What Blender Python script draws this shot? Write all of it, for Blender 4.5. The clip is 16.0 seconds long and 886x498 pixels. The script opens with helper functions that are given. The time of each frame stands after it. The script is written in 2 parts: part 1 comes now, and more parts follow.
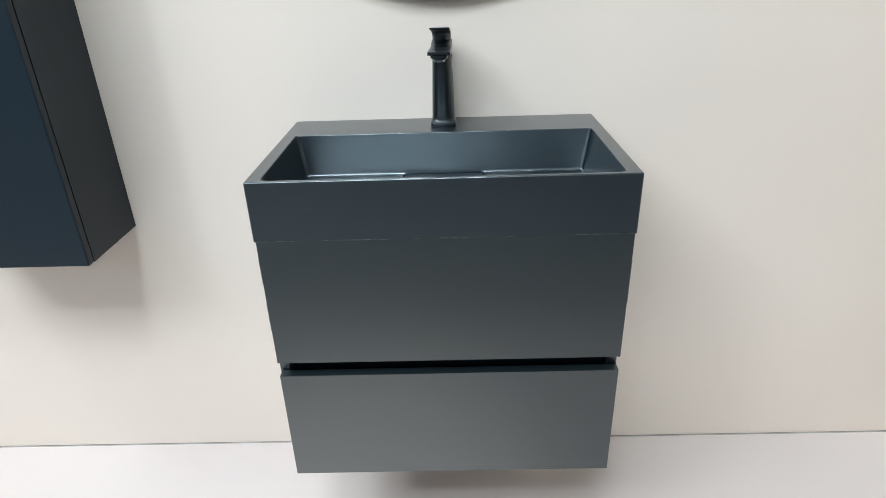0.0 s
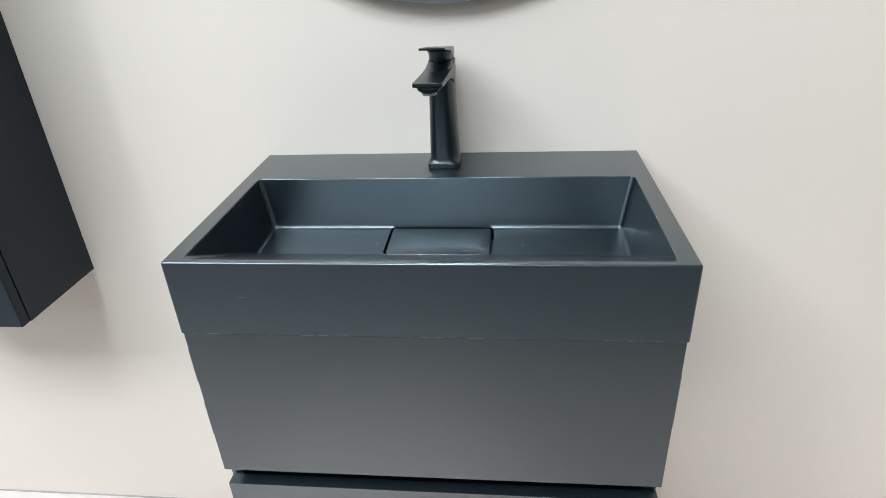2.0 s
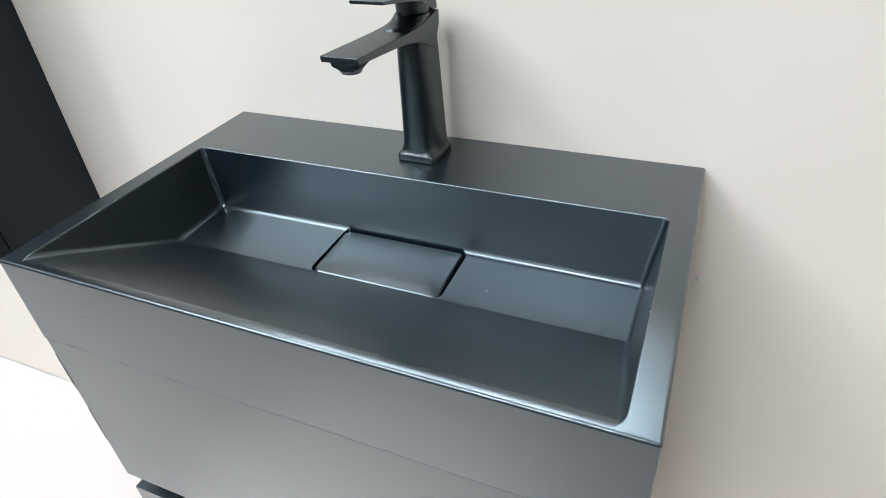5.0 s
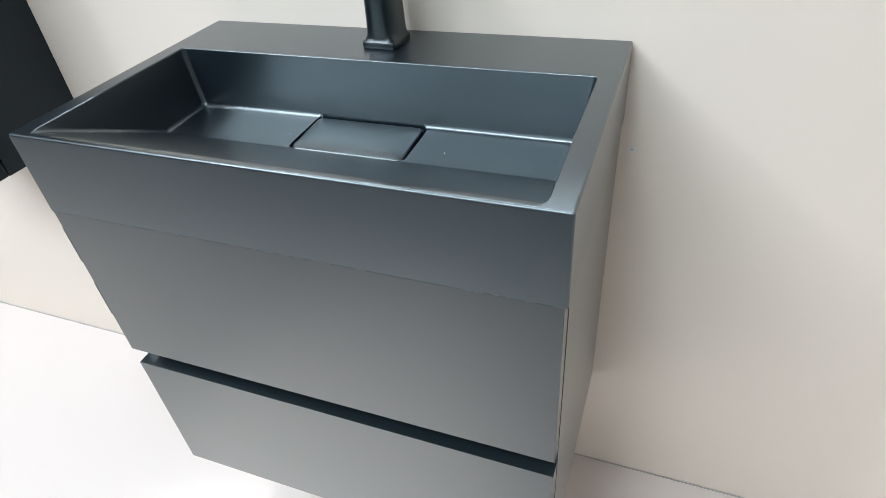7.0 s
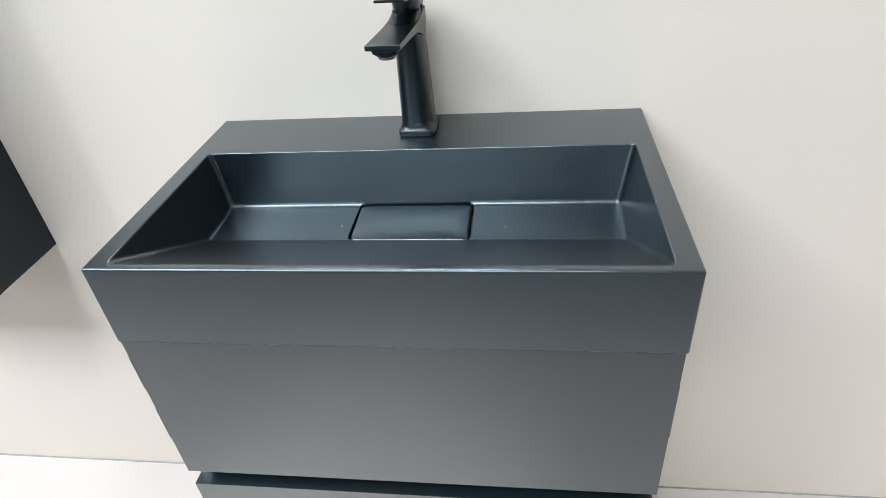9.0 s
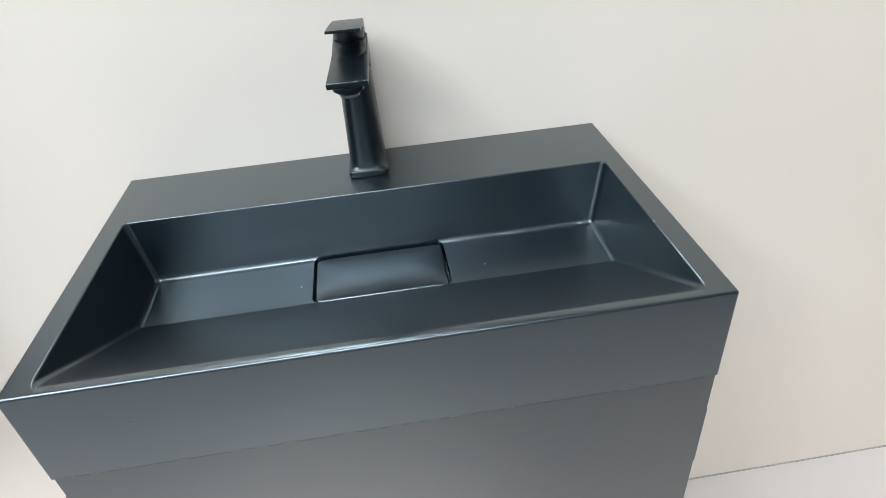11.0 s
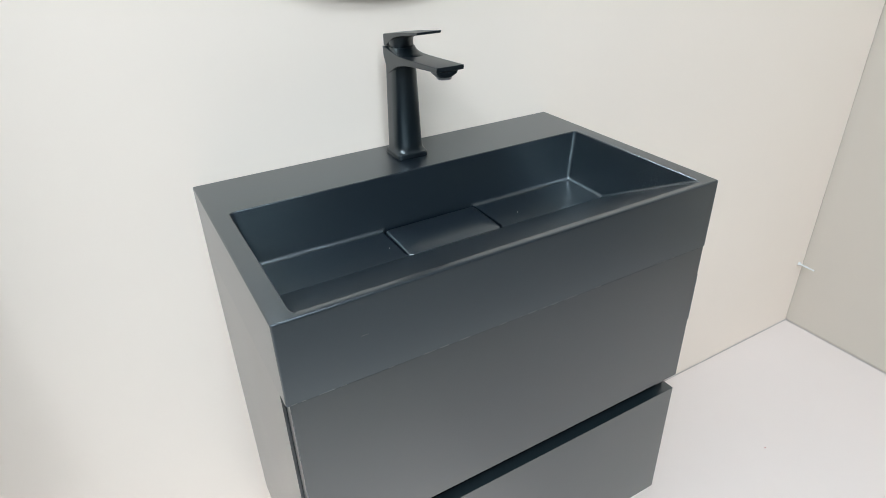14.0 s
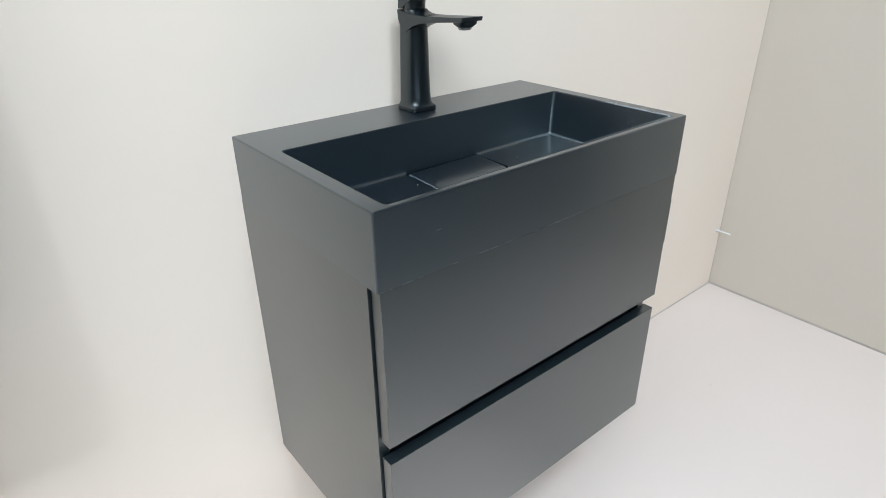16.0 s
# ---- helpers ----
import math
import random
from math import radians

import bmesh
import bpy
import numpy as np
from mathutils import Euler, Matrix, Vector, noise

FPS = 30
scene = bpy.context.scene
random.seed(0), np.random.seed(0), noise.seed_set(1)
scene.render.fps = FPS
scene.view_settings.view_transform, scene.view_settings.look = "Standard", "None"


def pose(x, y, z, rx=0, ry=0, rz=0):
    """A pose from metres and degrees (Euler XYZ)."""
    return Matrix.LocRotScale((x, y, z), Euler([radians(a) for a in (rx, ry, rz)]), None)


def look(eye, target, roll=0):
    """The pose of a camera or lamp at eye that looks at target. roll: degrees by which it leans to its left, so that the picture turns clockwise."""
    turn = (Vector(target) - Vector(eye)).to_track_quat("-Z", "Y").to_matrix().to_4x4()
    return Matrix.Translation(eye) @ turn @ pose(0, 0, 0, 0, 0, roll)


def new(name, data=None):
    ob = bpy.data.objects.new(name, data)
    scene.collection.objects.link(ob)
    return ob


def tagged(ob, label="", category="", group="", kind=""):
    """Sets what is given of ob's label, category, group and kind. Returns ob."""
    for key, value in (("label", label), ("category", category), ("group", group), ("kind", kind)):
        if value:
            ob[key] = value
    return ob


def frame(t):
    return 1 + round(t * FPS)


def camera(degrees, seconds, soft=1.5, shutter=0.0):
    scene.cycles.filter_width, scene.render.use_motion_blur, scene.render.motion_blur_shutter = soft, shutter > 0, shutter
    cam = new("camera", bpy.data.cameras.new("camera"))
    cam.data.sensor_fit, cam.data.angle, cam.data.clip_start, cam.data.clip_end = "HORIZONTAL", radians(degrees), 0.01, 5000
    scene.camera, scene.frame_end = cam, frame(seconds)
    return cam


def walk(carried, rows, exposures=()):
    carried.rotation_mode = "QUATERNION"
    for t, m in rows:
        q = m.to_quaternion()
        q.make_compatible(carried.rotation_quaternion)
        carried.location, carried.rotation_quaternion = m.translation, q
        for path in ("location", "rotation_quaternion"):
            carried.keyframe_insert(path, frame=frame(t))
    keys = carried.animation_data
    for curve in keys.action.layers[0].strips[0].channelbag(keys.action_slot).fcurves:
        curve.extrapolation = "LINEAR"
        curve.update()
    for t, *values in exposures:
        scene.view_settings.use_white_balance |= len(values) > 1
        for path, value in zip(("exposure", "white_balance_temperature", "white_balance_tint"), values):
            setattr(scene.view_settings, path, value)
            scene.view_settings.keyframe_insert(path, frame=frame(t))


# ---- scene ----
cam = camera(72.3, 16.0, soft=0.55)
PATH = [
    (0, (0.015, -1.232, 1.17), (-0.019, 0.564, 0.29), -1.8),
    (0.5, (0.063, -1.211, 1.172), (-0.011, 0.577, 0.279), -2.6),
    (1, (0.11, -1.186, 1.174), (-0.005, 0.591, 0.264), -3.1),
    (1.5, (0.113, -1.081, 1.185), (-0.039, 0.687, 0.264), -3.3),
    (2, (0.094, -0.944, 1.193), (-0.107, 0.809, 0.253), -2.9),
    (2.5, (0.106, -0.863, 1.195), (-0.186, 0.868, 0.238), -2.6),
    (3, (0.187, -0.799, 1.205), (-0.243, 0.891, 0.225), -2.6),
    (5.5, (0.298, -0.614, 1.164), (-0.409, 0.829, -0.026), -4.8),
    (6, (0.316, -0.647, 1.147), (-0.372, 0.78, -0.073), -4.9),
    (6.5, (0.337, -0.695, 1.138), (-0.336, 0.723, -0.102), -5.2),
    (7, (0.357, -0.749, 1.135), (-0.271, 0.693, -0.101), -5.4),
    (7.5, (0.367, -0.796, 1.151), (-0.192, 0.692, -0.062), -5.9),
    (8, (0.279, -0.825, 1.16), (-0.147, 0.739, -0.011), -5.2),
    (8.5, (0.183, -0.847, 1.188), (-0.158, 0.754, 0.039), -5.6),
    (9, (0.145, -0.812, 1.204), (-0.124, 0.806, 0.059), -5.5),
    (9.5, (0.133, -0.725, 1.208), (-0.1, 0.892, 0.054), -5.5),
    (12, (-0.115, -0.738, 1.199), (0.365, 0.858, 0.094), -4.3),
    (12.5, (-0.205, -0.737, 1.202), (0.41, 0.826, 0.116), -3.7),
    (13, (-0.301, -0.735, 1.206), (0.406, 0.807, 0.147), -3.0),
    (13.5, (-0.355, -0.764, 1.199), (0.433, 0.761, 0.172), -2.1),
    (14, (-0.379, -0.832, 1.193), (0.472, 0.683, 0.202), -1.6),
    (14.5, (-0.428, -0.863, 1.172), (0.494, 0.617, 0.194), -1.1),
    (15, (-0.515, -0.846, 1.158), (0.49, 0.587, 0.191), -0.8),
    (15.5, (-0.577, -0.848, 1.138), (0.493, 0.55, 0.188), -0.8),
    (16, (-0.611, -0.864, 1.118), (0.52, 0.515, 0.211), -0.5),
]
walk(cam, [(t, look(eye, target, roll)) for t, eye, target, roll in PATH],
     [(0.0, 0.03), (3.0, 0.12), (5.5, 0.18), (7.5, 0.10), (9.0, 0.15), (12.5, 0.14), (16.0, 0.07)])

# ---- light: unseen lamps in an assumed tall, plain showroom hall, partly added fill ----
world = bpy.data.worlds.new("hall_air")
scene.world = world
world.use_nodes = True
world.node_tree.nodes["Background"].inputs[0].default_value = (0.9, 0.95, 1.0, 1)
world.node_tree.nodes["Background"].inputs[1].default_value = 0.02


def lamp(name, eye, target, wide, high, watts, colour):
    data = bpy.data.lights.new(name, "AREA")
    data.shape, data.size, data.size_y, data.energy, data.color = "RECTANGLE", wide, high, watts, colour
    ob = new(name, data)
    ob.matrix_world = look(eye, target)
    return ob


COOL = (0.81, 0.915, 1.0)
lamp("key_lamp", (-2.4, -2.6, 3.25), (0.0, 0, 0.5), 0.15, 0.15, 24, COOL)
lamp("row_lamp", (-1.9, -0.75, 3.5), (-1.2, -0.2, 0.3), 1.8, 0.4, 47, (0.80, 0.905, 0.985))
# two more rows, added out of view as broad fill
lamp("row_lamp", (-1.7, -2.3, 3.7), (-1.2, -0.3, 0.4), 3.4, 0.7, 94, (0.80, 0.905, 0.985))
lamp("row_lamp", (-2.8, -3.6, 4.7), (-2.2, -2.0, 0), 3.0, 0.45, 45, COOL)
# added narrow fill without a known source: lifts wall and basin centre
lamp("centre_fill_lamp", (-0.3, -2.4, 4.6), (-0.05, -0.15, 0.75), 0.9, 0.5, 8, (0.78, 0.90, 1.0)).data.spread = radians(60)
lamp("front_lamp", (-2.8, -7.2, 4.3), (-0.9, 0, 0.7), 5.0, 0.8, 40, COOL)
# added fill on the unseen south wall, to lighten what the mirror reflects
lamp("mirror_fill_lamp", (0, -7.8, 5.3), (0, -8.7, 0), 6.0, 0.6, 70, COOL)
spot = bpy.data.lights.new("floor_fill_spot", "SPOT")  # added unseen spot: brightens the floor that the drawer fronts reflect
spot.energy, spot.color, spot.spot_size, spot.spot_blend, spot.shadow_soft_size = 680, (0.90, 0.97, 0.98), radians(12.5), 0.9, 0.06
new("floor_fill_spot", spot).matrix_world = look((-0.6, -1.3, 4.7), (-0.20, -0.68, 0))

# ---- materials ----


def surface(name, colour, rough, other=None, grain=900.0, blotch=4.0, bump=0.02, metal=0.0, spread=0.06, ior=1.5, tint=(1, 1, 1), coat=0.0):
    """A painted or lacquered surface with fine grain, broad blotches and uneven gloss."""
    m = bpy.data.materials.new(name)
    m.use_nodes = True
    n, l = m.node_tree.nodes, m.node_tree.links
    b = n["Principled BSDF"]
    co = n.new("ShaderNodeTexCoord")
    big, fine = n.new("ShaderNodeTexNoise"), n.new("ShaderNodeTexNoise")
    big.inputs["Scale"].default_value, big.inputs["Detail"].default_value = blotch, 5
    fine.inputs["Scale"].default_value, fine.inputs["Detail"].default_value = grain, 2
    for t in (big, fine):
        l.new(co.outputs["Object"], t.inputs["Vector"])
    mix = n.new("ShaderNodeMix")
    mix.data_type = "RGBA"
    mix.inputs["A"].default_value = (*colour, 1)
    mix.inputs["B"].default_value = (*(other or [c * 0.88 for c in colour]), 1)
    l.new(big.outputs["Fac"], mix.inputs["Factor"])
    l.new(mix.outputs["Result"], b.inputs["Base Color"])
    gloss = n.new("ShaderNodeMapRange")
    gloss.inputs["To Min"].default_value, gloss.inputs["To Max"].default_value = rough - spread, rough + spread
    l.new(big.outputs["Fac"], gloss.inputs["Value"])
    l.new(gloss.outputs["Result"], b.inputs["Roughness"])
    bp = n.new("ShaderNodeBump")
    bp.inputs["Strength"].default_value, bp.inputs["Distance"].default_value = bump, 0.0001
    l.new(fine.outputs["Fac"], bp.inputs["Height"])
    l.new(bp.outputs["Normal"], b.inputs["Normal"])
    b.inputs["Coat Weight"].default_value, b.inputs["Coat Roughness"].default_value, b.inputs["Coat IOR"].default_value = coat, 0.285, 1.5
    b.inputs["Specular Tint"].default_value = (*tint, 1)
    b.inputs["Metallic"].default_value, b.inputs["IOR"].default_value = metal, ior
    return m


WALL = surface("warm_white_panel", (0.833, 0.737, 0.648), 0.5, (0.805, 0.712, 0.625), 400, 1.5, 0.02)
# the WALL panel again, with the shade of the side wall in its colour
SIDE_SHADED = surface("shaded_warm_panel", (0.60, 0.545, 0.475), 0.5, (0.575, 0.52, 0.455), 400, 1.5, 0.02)
FLOOR = surface("white_floor", (0.728, 0.650, 0.612), 0.45, (0.702, 0.626, 0.588), 300, 2.0, 0.03)
HALL = surface("hall_paint", (0.2, 0.2, 0.2), 0.6, (0.16, 0.16, 0.16), 100, 0.6, 0.05)
BASIN = surface("anthracite_basin", (0.0012, 0.0042, 0.0088), 0.31, (0.0020, 0.0050, 0.0088), 1800, 9, 0.04, spread=0.015, ior=2.0, tint=(0.79, 0.94, 1.0), coat=0.6)
LACQUER = surface("anthracite_lacquer", (0.0065, 0.0125, 0.0160), 0.34, (0.0075, 0.0130, 0.0155), 1200, 7, 0.04, spread=0.03, ior=1.7, tint=(0.92, 0.985, 0.99), coat=0.8)


def scuff(m, x, y, wide, long):
    """A pale rubbed patch with a streaky shape of its own."""
    n, l = m.node_tree.nodes, m.node_tree.links
    co, place, streaks = n.new("ShaderNodeTexCoord"), n.new("ShaderNodeMapping"), n.new("ShaderNodeTexNoise")
    place.inputs["Location"].default_value, place.inputs["Scale"].default_value = (-x / wide, -y / long, 0), (1 / wide, 1 / long, 0)
    l.new(co.outputs["Object"], place.inputs["Vector"])
    span = n.new("ShaderNodeVectorMath")
    span.operation = "LENGTH"
    l.new(place.outputs["Vector"], span.inputs[0])
    fade, line, both = n.new("ShaderNodeMapRange"), n.new("ShaderNodeMapRange"), n.new("ShaderNodeMath")
    for node, a, b in ((fade, 1.0, 0.2), (line, 0.52, 0.75)):
        node.inputs["From Min"].default_value, node.inputs["From Max"].default_value = a, b
    l.new(span.outputs["Value"], fade.inputs["Value"])
    streaks.inputs["Scale"].default_value, streaks.inputs["Detail"].default_value, streaks.inputs["Distortion"].default_value = 140, 6, 2.5
    l.new(co.outputs["Object"], streaks.inputs["Vector"])
    l.new(streaks.outputs["Fac"], line.inputs["Value"])
    both.operation = "MULTIPLY"
    l.new(fade.outputs["Result"], both.inputs[0])
    l.new(line.outputs["Result"], both.inputs[1])
    mix, bsdf = n.new("ShaderNodeMix"), n["Principled BSDF"]
    mix.data_type = "RGBA"
    old = bsdf.inputs["Base Color"].links[0].from_socket
    l.new(both.outputs["Value"], mix.inputs["Factor"])
    l.new(old, mix.inputs["A"])
    mix.inputs["B"].default_value = (0.15, 0.16, 0.17, 1)
    l.new(mix.outputs["Result"], bsdf.inputs["Base Color"])


scuff(BASIN, 0.258, -0.108, 0.024, 0.058)
TALL = surface("dark_blue_grey_lacquer", (0.0120, 0.0215, 0.0300), 0.40, (0.0105, 0.0190, 0.0265), 1200, 5, 0.05, ior=1.36)
# grey set to darken what basin and drawer fronts reflect
CARPET = surface("grey_hall_floor", (0.26, 0.258, 0.25), 0.8, (0.22, 0.217, 0.21), 250, 3, 0.3)
BLACK = surface("black_core", (0.0050, 0.0095, 0.0140), 0.45, None, 500, 6, 0.05)
TAP = surface("matt_black_coating", (0.0022, 0.0052, 0.0080), 0.32, (0.0018, 0.0044, 0.0068), 1500, 30, 0.05, spread=0.015, ior=1.75, tint=(0.86, 0.96, 1.0))
STEEL = surface("dull_steel", (0.45, 0.46, 0.47), 0.35, None, 900, 40, 0.05, metal=1.0)
CHIP = surface("bare_edge", (0.23, 0.24, 0.24), 0.6, (0.07, 0.08, 0.085), 900, 200, 0.1)
DUST = surface("dust", (0.75, 0.73, 0.70), 0.9, None, 900, 200, 0.1)
RED = surface("red_crumb", (0.45, 0.06, 0.05), 0.7, None, 900, 200, 0.1)
BRASS = surface("dull_brass", (0.66, 0.58, 0.50), 0.5, None, 900, 60, 0.02)
WHITE = surface("white_plastic", (0.8, 0.82, 0.83), 0.35, None, 900, 60, 0.02)
MIRROR = surface("mirror_silver", (0.88, 0.89, 0.89), 0.015, None, 50, 3, 0.0, metal=1.0, spread=0.01)
# paler than HALL only to brighten the reflection in the mirror
MIRROR_FILL = surface("pale_mirror_fill", (0.75, 0.76, 0.75), 0.6, (0.7, 0.71, 0.7), 100, 0.6, 0.05)
RIM = surface("grey_mirror_edge", (0.5, 0.51, 0.5), 0.45, None, 600, 12, 0.03)

# ---- mesh helpers ----


def part(name, bm, material, parent=None, label="", smooth=True, flat=True):
    bmesh.ops.recalc_face_normals(bm, faces=bm.faces[:])
    me = bpy.data.meshes.new(name)
    bm.to_mesh(me)
    bm.free()
    me.materials.append(material)
    if smooth:
        for p in me.polygons:
            p.use_smooth = True
        me.set_sharp_from_angle(angle=radians(40))
    ob = new(name, me)
    ob.parent = parent
    if smooth and flat:  # flat faces stay flat beside their rounded edges
        mod = ob.modifiers.new("normals", "WEIGHTED_NORMAL")
        mod.weight, mod.keep_sharp = 90, True
    return tagged(ob, label)


def base(name, label, category, at=(0, 0, 0), group=""):
    ob = new(name)
    ob.location = at
    ob.empty_display_size = 0.05
    return tagged(ob, label, category, group)


def soften(bm, width, segments=2, angle=30, keep=None):
    """Rounds the sharp edges of a mesh."""
    bm.normal_update()
    sharp = [e for e in bm.edges if len(e.link_faces) == 2 and e.calc_face_angle(0) > radians(angle) and (keep is None or keep(e))]
    bmesh.ops.bevel(bm, geom=sharp, offset=width, segments=segments, profile=0.5, affect="EDGES", clamp_overlap=True)


def block(x0, x1, y0, y1, z0, z1, bevel=0.0, segments=2, bm=None):
    bm = bm or bmesh.new()
    m = Matrix.LocRotScale(((x0 + x1) / 2, (y0 + y1) / 2, (z0 + z1) / 2), None, (x1 - x0, y1 - y0, z1 - z0))
    bmesh.ops.create_cube(bm, size=1, matrix=m)
    if bevel:
        soften(bm, bevel, segments)
    return bm


def loft(rings, caps=True):
    """A skin over rings of points that all have the same count."""
    bm = bmesh.new()
    vs = [[bm.verts.new(p) for p in r] for r in rings]
    for a, b in zip(vs, vs[1:]):
        for i in range(len(a)):
            j = (i + 1) % len(a)
            bm.faces.new((a[i], a[j], b[j], b[i]))
    if caps:
        bm.faces.new(vs[0]), bm.faces.new(vs[-1])
    return bm


def oval(cx, cy, z, rx, ry, power=2.0, count=40, rear=None):
    """A ring between an ellipse (power 2) and a rounded box (power 6 and more); rear: the power of its half towards the wall."""
    ring = []
    for i in range(count):
        a = 2 * math.pi * i / count
        c, s = math.cos(a), math.sin(a)
        p = rear if rear and s > 0 else power
        ring.append((cx + rx * math.copysign(abs(c) ** (2 / p), c), cy + ry * math.copysign(abs(s) ** (2 / p), s), z))
    return ring


def slab(profile, x0, x1, bevel=0.001, segments=2):
    """A side profile of (y, z) pulled out from x0 to x1."""
    bm = bmesh.new()
    a = [bm.verts.new((x0, y, z)) for y, z in profile]
    b = [bm.verts.new((x1, y, z)) for y, z in profile]
    bm.faces.new(a), bm.faces.new(b[::-1])
    for i in range(len(a)):
        j = (i + 1) % len(a)
        bm.faces.new((a[i], b[i], b[j], a[j]))
    bmesh.ops.recalc_face_normals(bm, faces=bm.faces[:])
    if bevel:
        soften(bm, bevel, segments, 35)
    return bm


def rod(p, q, radius, count=14):
    p, q = Vector(p), Vector(q)
    turn = (q - p).to_track_quat("Z", "Y").to_matrix()
    ring = [turn @ Vector((radius * math.cos(2 * math.pi * i / count), radius * math.sin(2 * math.pi * i / count), 0)) for i in range(count)]
    return loft([[p + v for v in ring], [q + v for v in ring]])


# ---- the booth, and a plain hall added around it out of view ----
# unseen floor, added to dim the far part of the front reflections
tagged(part("floor_hall", block(-7, 7, -9.5, 0.12, -0.2, -0.10), CARPET), "dull grey floor added beyond the booth, out of view", "floor", kind="structure")
tagged(part("floor", block(-3.2, 1.47, -1.28, 0.12, -0.099, 0.0), FLOOR), "smooth white floor of the display booth", "floor", kind="structure")
tagged(part("wall_back", block(-7, 1.3445, 0.0, 0.12, 0.0035, 5.6), WALL), "smooth warm white panel wall behind the vanity", "wall", kind="structure")
tagged(part("wall_side", block(1.3480, 1.47, -1.28, 0.12, 0.0035, 3.0), SIDE_SHADED), "warm panel wall at the side of the booth, shade put into its colour", "wall", kind="structure")
tagged(part("wall_west", block(-7.12, -7, -9.5, 0.12, 0, 5.6), HALL), "plain painted hall wall", "wall", kind="structure")
tagged(part("wall_east", block(7, 7.12, -9.5, 0.12, 0, 5.6), HALL), "plain painted hall wall", "wall", kind="structure")
# unseen wall, acts as a pale reflector for the mirror
tagged(part("wall_south", block(-7, 7, -9.62, -9.5, -0.2, 5.6), MIRROR_FILL), "plain painted hall wall", "wall", kind="structure")
tagged(part("wall_rear", block(1.47, 7, 0.0, 0.12, 0, 5.6), HALL), "plain painted hall wall beyond the booth", "wall", kind="structure")
tagged(part("ceiling", block(-7.12, 7.12, -9.62, 0.12, 5.6, 5.7), HALL), "plain painted hall ceiling", "ceiling", kind="structure")

JOINT = surface("grey_joint", (0.50, 0.475, 0.45), 0.7, None, 300, 8, 0.2)
tagged(part("trim_back", block(-3.2, 1.3440, -0.0016, 0.0, 0.0, 0.0019), JOINT), "thin grey joint along the foot of the back wall", "joint", kind="structure")
tagged(part("trim_side", block(1.3464, 1.3480, -1.28, -0.003, 0.0, 0.0019), JOINT), "thin grey joint along the foot of the side wall", "joint", kind="structure")

# ---- wash basin ----
TOP, LOW, FRONT = 0.866, 0.7665, -0.3695


def rounded(corners, steps=10):
    """A line of (y, z) through corners given as (y, z, radius), with each bend turned into an arc."""
    line = []
    for i, (y, z, r) in enumerate(corners):
        p = Vector((y, z))
        if not r:
            line.append(p)
            continue
        a, b = (Vector(corners[i + k][:2]) - p for k in (-1, 1))
        a.normalize(), b.normalize()
        bend = math.pi - a.angle(b)
        reach = r * math.tan(bend / 2)
        centre = p + (a + b).normalized() * r / math.cos(bend / 2)
        u, v = p + a * reach - centre, p + b * reach - centre
        for k in range(steps + 1):
            f = k / steps
            line.append(centre + (u * math.sin((1 - f) * bend) + v * math.sin(f * bend)) / math.sin(bend))
    return line


def bowl_skin(bm, ball=0.0062, steps=7):
    """The inside of the bowl: rear wall, floor and front ramp in one sweep, rolled into the leaning side walls."""
    line = rounded([(-0.1096, TOP + 0.030, 0), (-0.1188, 0.7864, 0.0072), (-0.2010, 0.7850, 0.0075), (-0.3605, TOP - 0.0004, 0.024), (-0.3720, TOP + 0.0004, 0)])
    lean = math.atan(0.0125 / 0.077)
    rows = []
    for i, p in enumerate(line):
        along = (line[min(i + 1, len(line) - 1)] - line[max(i - 1, 0)]).normalized()
        n = Vector((0, -along.y, along.x))
        n = n if n.z > 0 or n.y < -0.5 else -n
        row = []
        for side in (-1, 1):
            m = Vector((-side * math.cos(lean), 0, math.sin(lean)))
            c = Vector((0, p.x, p.y)) + n * ball
            reach = 0.2775 + (0.0015 if side > 0 else 0) - 0.0125 * (TOP - c.z) / 0.077
            c.x = side * (reach - ball / math.cos(lean))
            turn = n.angle(m)
            arc = [c - (n * math.sin((1 - k / steps) * turn) + m * math.sin(k / steps * turn)) / math.sin(turn) * ball for k in range(steps + 1)]
            row += arc[::-1] if side < 0 else arc
        rows.append([bm.verts.new(q) for q in row])
    for a, b in zip(rows, rows[1:]):
        for k in range(len(a) - 1):
            bm.faces.new((a[k], a[k + 1], b[k + 1], b[k]))
    bm.faces.new([r[0] for r in rows])
    bm.faces.new([r[-1] for r in rows])
    bmesh.ops.bisect_plane(bm, geom=bm.verts[:] + bm.edges[:] + bm.faces[:], dist=1e-6, plane_co=(0, 0, TOP), plane_no=(0, 0, 1), clear_outer=True)
    bmesh.ops.remove_doubles(bm, verts=bm.verts[:], dist=2e-5)


def rim_loop(bm):
    """The open edge of the bowl as a ring of vertices in order."""
    edges = [e for e in bm.edges if len(e.link_faces) == 1]
    ring, left = [edges[0].verts[0], edges[0].verts[1]], set(edges[1:])
    while left:
        e = next((e for e in left if ring[-1] in e.verts), None)
        if e is None:
            break
        left.discard(e)
        v = e.other_vert(ring[-1])
        if v is not ring[0]:
            ring.append(v)
    for v in ring:
        v.co.z = TOP
    return ring


def rounded_plate(cx, cy, hw, hd, r, count=8):
    return [(cx + sx * (hw - r) + r * math.cos(radians(a0 + 90 * k / count)), cy + sy * (hd - r) + r * math.sin(radians(a0 + 90 * k / count)))
            for sx, sy, a0 in ((1, 1, 0), (-1, 1, 90), (-1, -1, 180), (1, -1, 270)) for k in range(count + 1)]


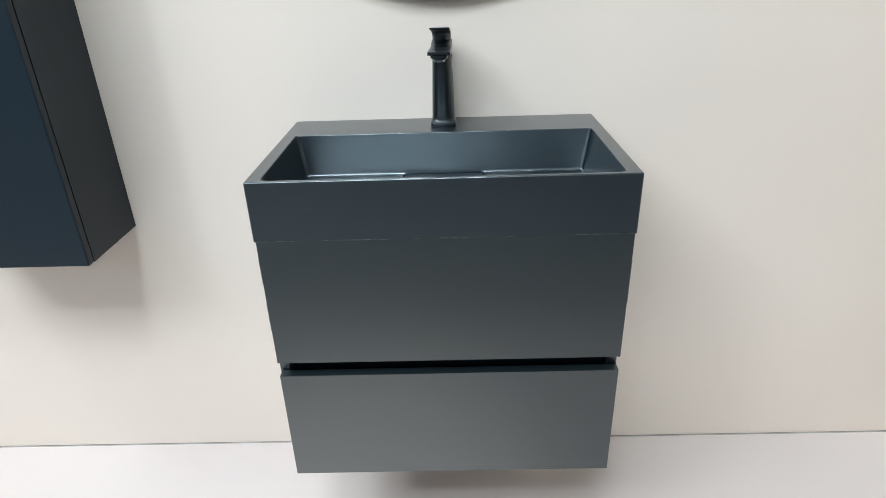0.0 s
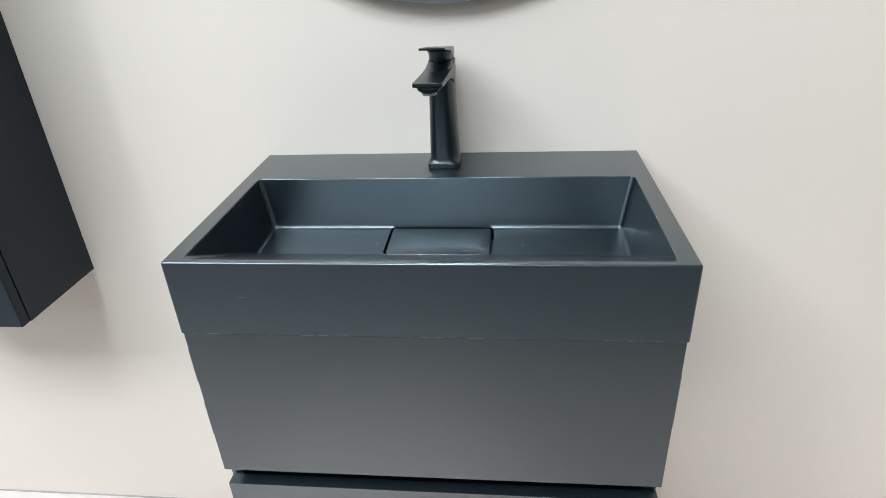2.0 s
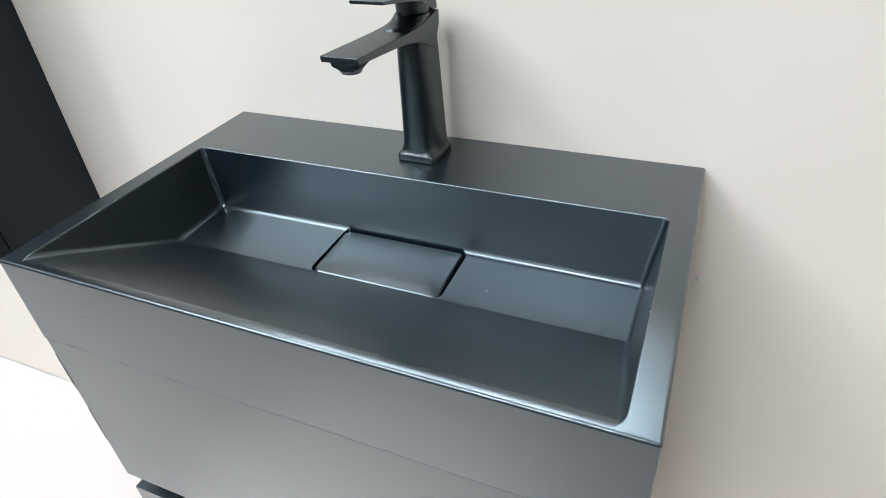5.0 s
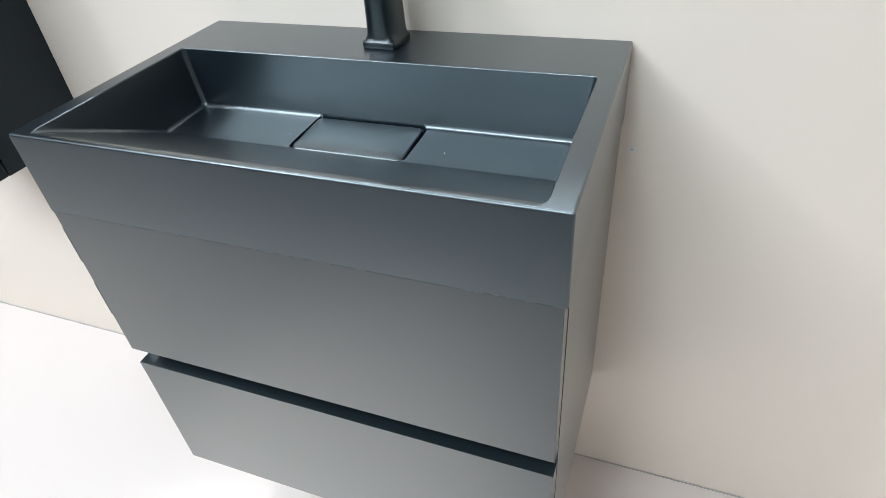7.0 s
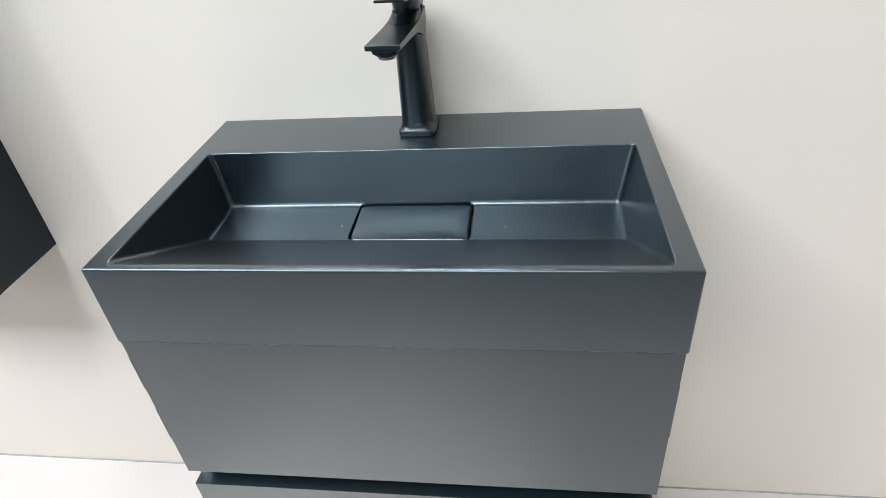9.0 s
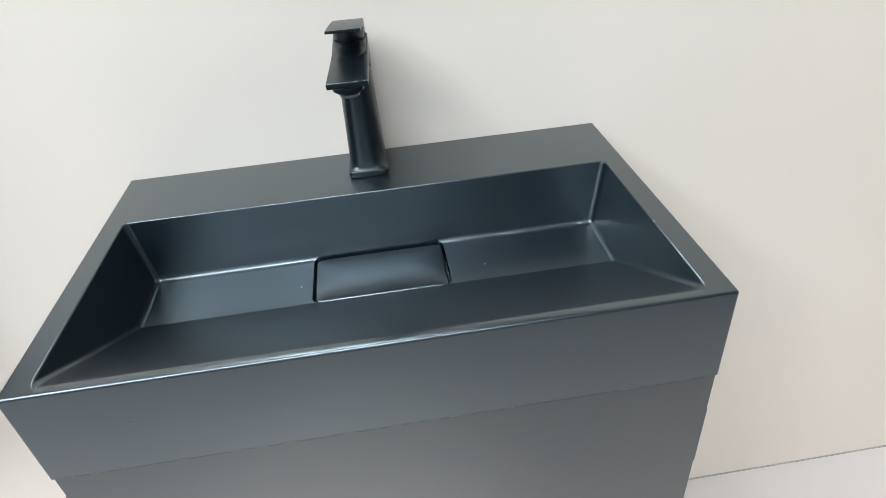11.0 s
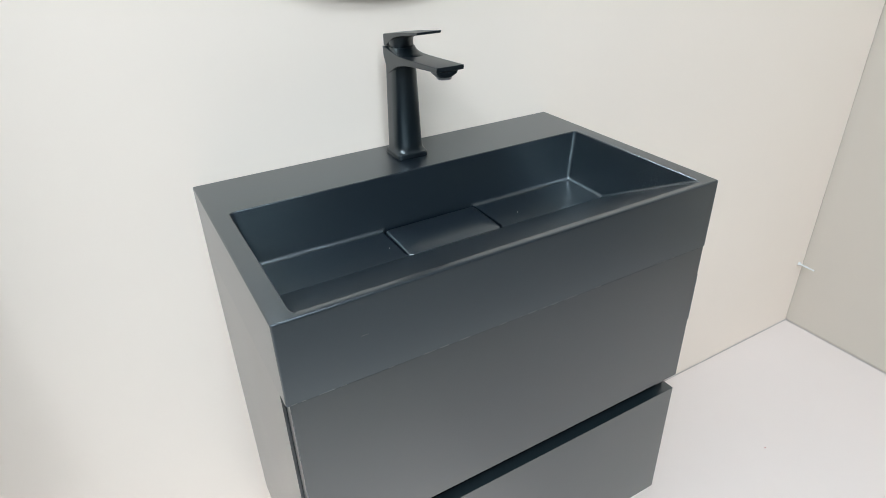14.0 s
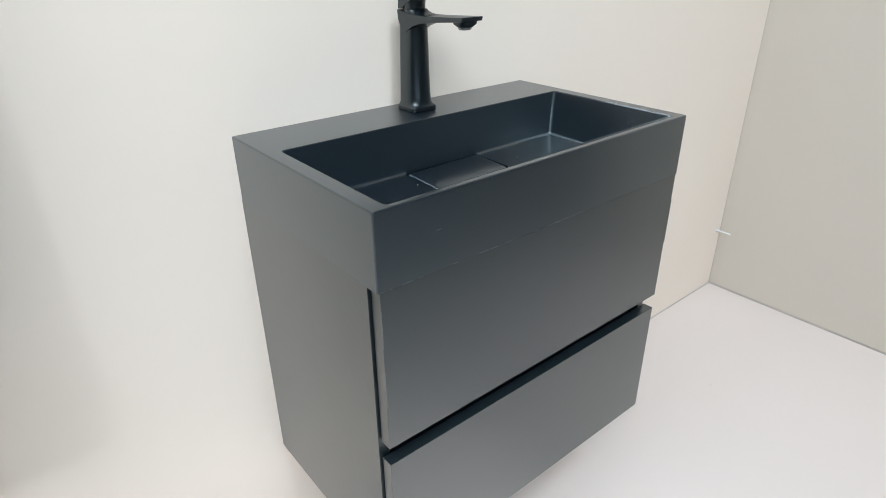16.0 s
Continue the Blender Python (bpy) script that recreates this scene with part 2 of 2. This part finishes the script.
def cut(bm, tool):
    """bm less the closed shape tool, as a new bmesh."""
    obs = []
    for shape in (bm, tool):
        bmesh.ops.recalc_face_normals(shape, faces=shape.faces[:])
        me = bpy.data.meshes.new("shape")
        shape.to_mesh(me)
        shape.free()
        obs.append(new("shape", me))
    mod = obs[0].modifiers.new("cut", "BOOLEAN")
    mod.operation, mod.solver, mod.object = "DIFFERENCE", "EXACT", obs[1]
    done = bpy.data.meshes.new_from_object(obs[0].evaluated_get(bpy.context.evaluated_depsgraph_get()))
    result = bmesh.new()
    result.from_mesh(done)
    old = [ob.data for ob in obs] + [done]
    for ob in obs:
        bpy.data.objects.remove(ob)
    for me in old:
        bpy.data.meshes.remove(me)
    return result


def make_basin():
    thing = base("wash_basin", "matt anthracite rectangular wash basin on the vanity cabinet", "wash basin", (0, -0.18, LOW))
    bm = bmesh.new()
    bowl_skin(bm)
    ring = rim_loop(bm)
    # flat rim and outer walls
    corners = [(-0.3005, 0), (0.3030, 0), (0.3030, FRONT), (-0.3005, FRONT)]
    out = [bm.verts.new((x, y, TOP)) for x, y in corners]
    low = [bm.verts.new((x, y, LOW)) for x, y in corners]
    area = sum(u.co.x * v.co.y - v.co.x * u.co.y for u, v in zip(ring, ring[1:] + ring[:1]))
    ring = ring if area < 0 else ring[::-1]
    near = [min(range(len(ring)), key=lambda i: (ring[i].co.xy - v.co.xy).length) for v in out]
    for k in range(4):
        i, j = near[k], near[(k + 1) % 4]
        chain = [ring[q % len(ring)] for q in range(i, (j if j > i else j + len(ring)) + 1)]
        bm.faces.new([out[(k + 1) % 4], out[k]] + chain)
        bm.faces.new((out[k], out[(k + 1) % 4], low[(k + 1) % 4], low[k]))
    bm.faces.new(low)
    bmesh.ops.recalc_face_normals(bm, faces=bm.faces[:])
    bm.normal_update()
    rim = [e for e in bm.edges if all(abs(v.co.z - TOP) < 1e-6 and abs(v.co.x) < 0.292 and -0.368 < v.co.y < -0.05 for v in e.verts) and e.calc_face_angle(0) > radians(32)]
    bmesh.ops.bevel(bm, geom=rim, offset=0.0016, segments=3, profile=0.5, affect="EDGES", clamp_overlap=False)
    soften(bm, 0.0025, 4, 60, lambda e: max(v.co.z for v in e.verts) > TOP - 0.0005 and not all(abs(v.co.x) < 0.292 and -0.368 < v.co.y < -0.05 for v in e.verts))
    # drain slot with rounded corners
    slot = rounded_plate(0, -0.1592, 0.0785, 0.0414, 0.009)
    bm = cut(bm, loft([[(x, y, z) for x, y in slot] for z in (0.7700, 0.7990)]))
    bm.transform(Matrix.Translation((0, 0.18, -LOW)))
    part("bowl", bm, BASIN, thing, "matt anthracite basin body with a bowl that ramps up to the front rim")
    # drain cover: a domed plate with rounded corners, its edges rolled down
    hw, hd = 0.0752, 0.0390
    plate = rounded_plate(0, 0, hw, hd, 0.0075)
    rings = []
    for d, dz in [(0, -0.0110), (0, -0.0040), (0.0003, -0.0029), (0.0009, -0.0020), (0.0018, -0.0013)] + [(w / 1000, -0.0013 * (1 - (w - 1.8) / 36.0) ** 3) for w in (3, 5, 8, 11, 15, 20, 25, 30, 35, 38.5)]:
        f = 1 - d / hd
        rings.append([(x * (1 - d / hw), -0.1604 + 0.18 + y * f, 0.7893 + dz - LOW + 0.042 * y * f - 0.0020 * (y * f / hd) ** 2) for x, y in plate])
    part("drain_cover", loft(rings), BASIN, thing, "loose anthracite drain cover plate", flat=False)
    # bare spots along the lower front edge, and a scratch
    rnd = random.Random(4)
    x = -0.297
    while x < 0.296:
        long = rnd.uniform(0.003, 0.022)
        if rnd.random() < (0.75 if x < 0.06 else 0.45):
            part("bare_edge", block(x, min(x + long, 0.300), FRONT + 0.1797, FRONT + 0.182, 0.0, 0.0005 + 0.0005 * rnd.random()), CHIP, thing, "pale bare edge where the coating is worn")
        x += long + rnd.uniform(0.003, 0.016)
    part("scratch", block(-0.2155, -0.2075, FRONT + 0.1797, FRONT + 0.181, 0.0530, 0.0537), CHIP, thing, "short pale scratch")
    return thing


make_basin()

# ---- vanity cabinet ----


def make_vanity():
    thing = base("vanity_cabinet", "wall-hung anthracite vanity cabinet with two closed handleless drawers", "vanity cabinet", (0, -0.18, 0.262))
    o = Matrix.Translation((0, 0.18, -0.262))

    def put(name, bm, material, parent=thing, label=""):
        bm.transform(o)
        return part(name, bm, material, parent, label)

    top, bottom = LOW, 0.262
    put("side_panel", block(-0.3005, -0.2835, -0.3480, 0, bottom, top, 0.0001, 1), LACQUER)
    put("side_panel", block(0.2830, 0.3005, -0.3480, 0, bottom, top, 0.0001, 1), LACQUER)
    put("bottom_panel", block(-0.2830, 0.2825, -0.3400, -0.004, bottom + 0.002, bottom + 0.018, 0.0006), LACQUER)
    put("back_panel", block(-0.2830, 0.2825, -0.0200, -0.004, bottom + 0.019, top - 0.002, 0.0006), BLACK)
    put("top_rail", block(-0.2830, 0.2825, -0.3350, -0.022, top - 0.016, top - 0.002, 0.0006), BLACK)
    for z0, z1 in ((0.5315, top - 0.0003), (0.2700, 0.5035)):
        box = put("drawer", block(-0.2700, 0.2700, -0.3460, -0.05, z0 + 0.02, min(z1 - 0.045, 0.70), 0.001), BLACK, thing, "black drawer box behind its front")
        put("drawer_front", block(-0.2970, 0.3000, -0.3693, -0.3507, z0, z1, 0.0006, 2), LACQUER, box, "flat anthracite drawer front")
    # finger channel between the drawers
    put("finger_channel", block(-0.2830, 0.2825, -0.3300, -0.318, 0.478, 0.560, 0.0006), BLACK, thing, "black recessed finger channel")
    # rubbed pale edges of the upper front
    for z0, z1 in ((0.690, 0.742), (0.60, 0.655)):
        put("bare_edge", block(-0.2973, -0.2965, -0.3697, -0.3687, z0, z1), CHIP, thing, "rubbed pale edge")
    put("bare_edge", block(0.2995, 0.3003, -0.3697, -0.3687, 0.64, 0.72), CHIP, thing, "rubbed pale edge")
    return thing


make_vanity()

# ---- faucet ----


def make_faucet():
    cy = -0.0508
    thing = base("basin_faucet", "matt black single-lever faucet with flat spout on the basin", "faucet", (0.0022, cy, TOP))
    thing.rotation_euler = (0, 0, radians(-1.6))
    o = Matrix.Translation((0, -cy, -TOP))

    def put(name, bm, material, label=""):
        bm.transform(o)
        return part(name, bm, material, thing, label, flat=name in ("spout", "lever"))

    put("base_plate", loft([oval(0, cy, z, h, h, p, 64) for z, h, p in (
        (TOP, 0.0236, 9), (TOP + 0.0012, 0.0243, 9), (TOP + 0.0068, 0.0243, 9), (TOP + 0.0080, 0.0238, 8), (TOP + 0.0088, 0.0228, 6))]), TAP)
    put("column", loft([oval(0, cy, z, rx, ry, p, 64, 6.5) for z, rx, ry, p in (
        (TOP + 0.0084, 0.0238, 0.0236, 5.5), (TOP + 0.0100, 0.0228, 0.0224, 4.2), (TOP + 0.0130, 0.0221, 0.0215, 3.2), (TOP + 0.0180, 0.0217, 0.0211, 2.7),
        (TOP + 0.030, 0.0214, 0.0209, 2.5), (0.930, 0.0204, 0.0205, 2.5), (0.965, 0.0193, 0.0204, 2.5), (0.985, 0.0186, 0.0202, 2.5), (1.010, 0.0180, 0.0190, 2.4))]), TAP)
    spout = [(-0.0315, 1.0080), (-0.0400, 0.9940), (-0.0460, 0.9870), (-0.0560, 0.9925), (-0.0680, 0.9985), (-0.0830, 1.0035), (-0.1000, 1.0070),
             (-0.1240, 1.0100), (-0.1640, 1.0135), (-0.1905, 1.0160), (-0.1920, 1.0220), (-0.1550, 1.0200), (-0.1250, 1.0183), (-0.1000, 1.0172), (-0.0800, 1.0168),
             (-0.0600, 1.0185), (-0.0450, 1.0208), (-0.0300, 1.0224)]
    put("spout", slab(spout, -0.0192, 0.0192, 0.0011, 2), TAP)
    put("shoulder", loft([oval(0, y, z, rx, ry, 2.3, 44) for z, y, rx, ry in (
        (1.0120, -0.068, 0.0184, 0.0400), (1.0172, -0.066, 0.0180, 0.0360), (1.0185, -0.0605, 0.0177, 0.0285), (1.0203, -0.0560, 0.0175, 0.0232),
        (1.0225, -0.0535, 0.0174, 0.0202), (1.0236, -0.0525, 0.0173, 0.0190))]), TAP)
    put("neck", loft([oval(0, -0.0512, z, r, r, 2.1, 40) for z, r in ((1.0232, 0.0158), (1.0246, 0.0168), (1.0300, 0.0168), (1.0340, 0.0172), (1.0375, 0.0172))]), TAP)
    lever = [(-0.0300, 1.0230), (-0.0380, 1.0234), (-0.0470, 1.0282), (-0.0560, 1.0334), (-0.0660, 1.0378), (-0.0820, 1.0418), (-0.1000, 1.0450), (-0.1370, 1.0512),
             (-0.1385, 1.0545), (-0.0850, 1.0470), (-0.0302, 1.0380)]
    put("lever", slab(lever, -0.0172, 0.0172, 0.0008, 2), TAP)
    put("spout_housing", loft([oval(0, -0.1745, z, rx, ry, p, 36) for z, rx, ry, p in (
        (1.0150, 0.0150, 0.0135, 5), (1.0112, 0.0146, 0.0130, 4), (1.0092, 0.0128, 0.0120, 2.6), (1.0075, 0.0114, 0.0114, 2.0))]), TAP)
    put("aerator", loft([oval(0, -0.1745, z, r, r, 2, 28) for z, r in ((1.0078, 0.0098), (1.0050, 0.0098), (1.0038, 0.0090), (1.0048, 0.0074))]), STEEL, "dull grey aerator ring")
    return thing


make_faucet()

# ---- tall cabinet ----
tall = base("tall_cabinet", "tall wall-hung dark blue-grey cabinet with a closed flush door", "cabinet", (-0.87, -0.1, 0.642))
bm = block(-1.041, -0.690, -0.1760, 0, 0.642, 2.12, 0.0008)
bm.transform(Matrix.Translation((0.87, 0.1, -0.642)))
part("body", bm, TALL, tall)
bm = block(-1.041, -0.690, -0.1955, -0.1772, 0.642, 2.12, 0.0030, 3)
bm.transform(Matrix.Translation((0.87, 0.1, -0.642)))
part("door", bm, TALL, tall, "flush dark blue-grey door with rounded edges")

# ---- round mirror ----
mirror = base("round_mirror", "large frameless round mirror with grey edge above the basin", "mirror", (0.006, 0, 1.494))


def disc(radius, y0, y1, round_edge=0.0):
    steps = [(radius - round_edge, y0), (radius, y0 - round_edge), (radius, y1 + round_edge), (radius - round_edge, y1)] if round_edge else [(radius, y0), (radius, y1)]
    return loft([[(r * math.cos(2 * math.pi * i / 128), y, r * math.sin(2 * math.pi * i / 128)) for i in range(128)] for r, y in steps])


part("back_box", disc(0.385, 0.0, -0.017), RIM, mirror, "grey mounting box")
part("edge", disc(0.400, -0.017, -0.0218, 0.0008), RIM, mirror)
part("glass", disc(0.3985, -0.0220, -0.0226), MIRROR, mirror, "silvered mirror glass")

# ---- small things on wall, floor and basin ----
peg = base("wall_peg", "small white peg that sticks out of the wall by the corner", "peg", (1.321, 0, 0.2195))
part("stem", rod((0, 0, 0), (-0.008, -0.052, 0.004), 0.0023), WHITE, peg)
part("collar", rod((0, 0, 0), (0, -0.004, 0), 0.0055), WHITE, peg)
plug = base("wall_plug", "tiny pale screw plug in the wall beside the vanity", "wall plug", (0.318, 0, 0.722))
part("ring", rod((0, 0, 0), (0, -0.0016, 0), 0.0042), WHITE, plug)
part("screw", rod((0, -0.0010, 0), (0, -0.0022, 0), 0.0022), BRASS, plug, "dull brownish screw head")
crumb = tagged(part("red_crumb", block(0.8185, 0.8215, -0.3012, -0.2988, 0, 0.0015, 0.0004), RED), "tiny red crumb on the white floor", "crumb")


def make_dust():
    rnd = random.Random(11)
    bm = bmesh.new()
    spots = [(0.164, -0.297), (0.041, -0.298), (-0.074, -0.230), (-0.091, -0.171), (0.081, -0.293), (0.21, -0.26), (0.12, -0.175), (-0.02, -0.30), (0.2795, -0.250)]
    for x, y in spots:
        z = TOP if abs(x) > 0.275 else 0.7875 if y > -0.2 else 0.7922 + (TOP - 0.7922) * max(0, (-y - 0.2285)) / 0.13 + 0.0008
        r = 0.0003 + 0.0002 * rnd.random()
        block(x - r, x + r, y - r, y + r, z - 0.001, z + 0.0008, bm=bm)
    return tagged(part("dust_specks", bm, DUST), "pale dust specks scattered in the basin bowl", "dust", kind="stuff")


make_dust()
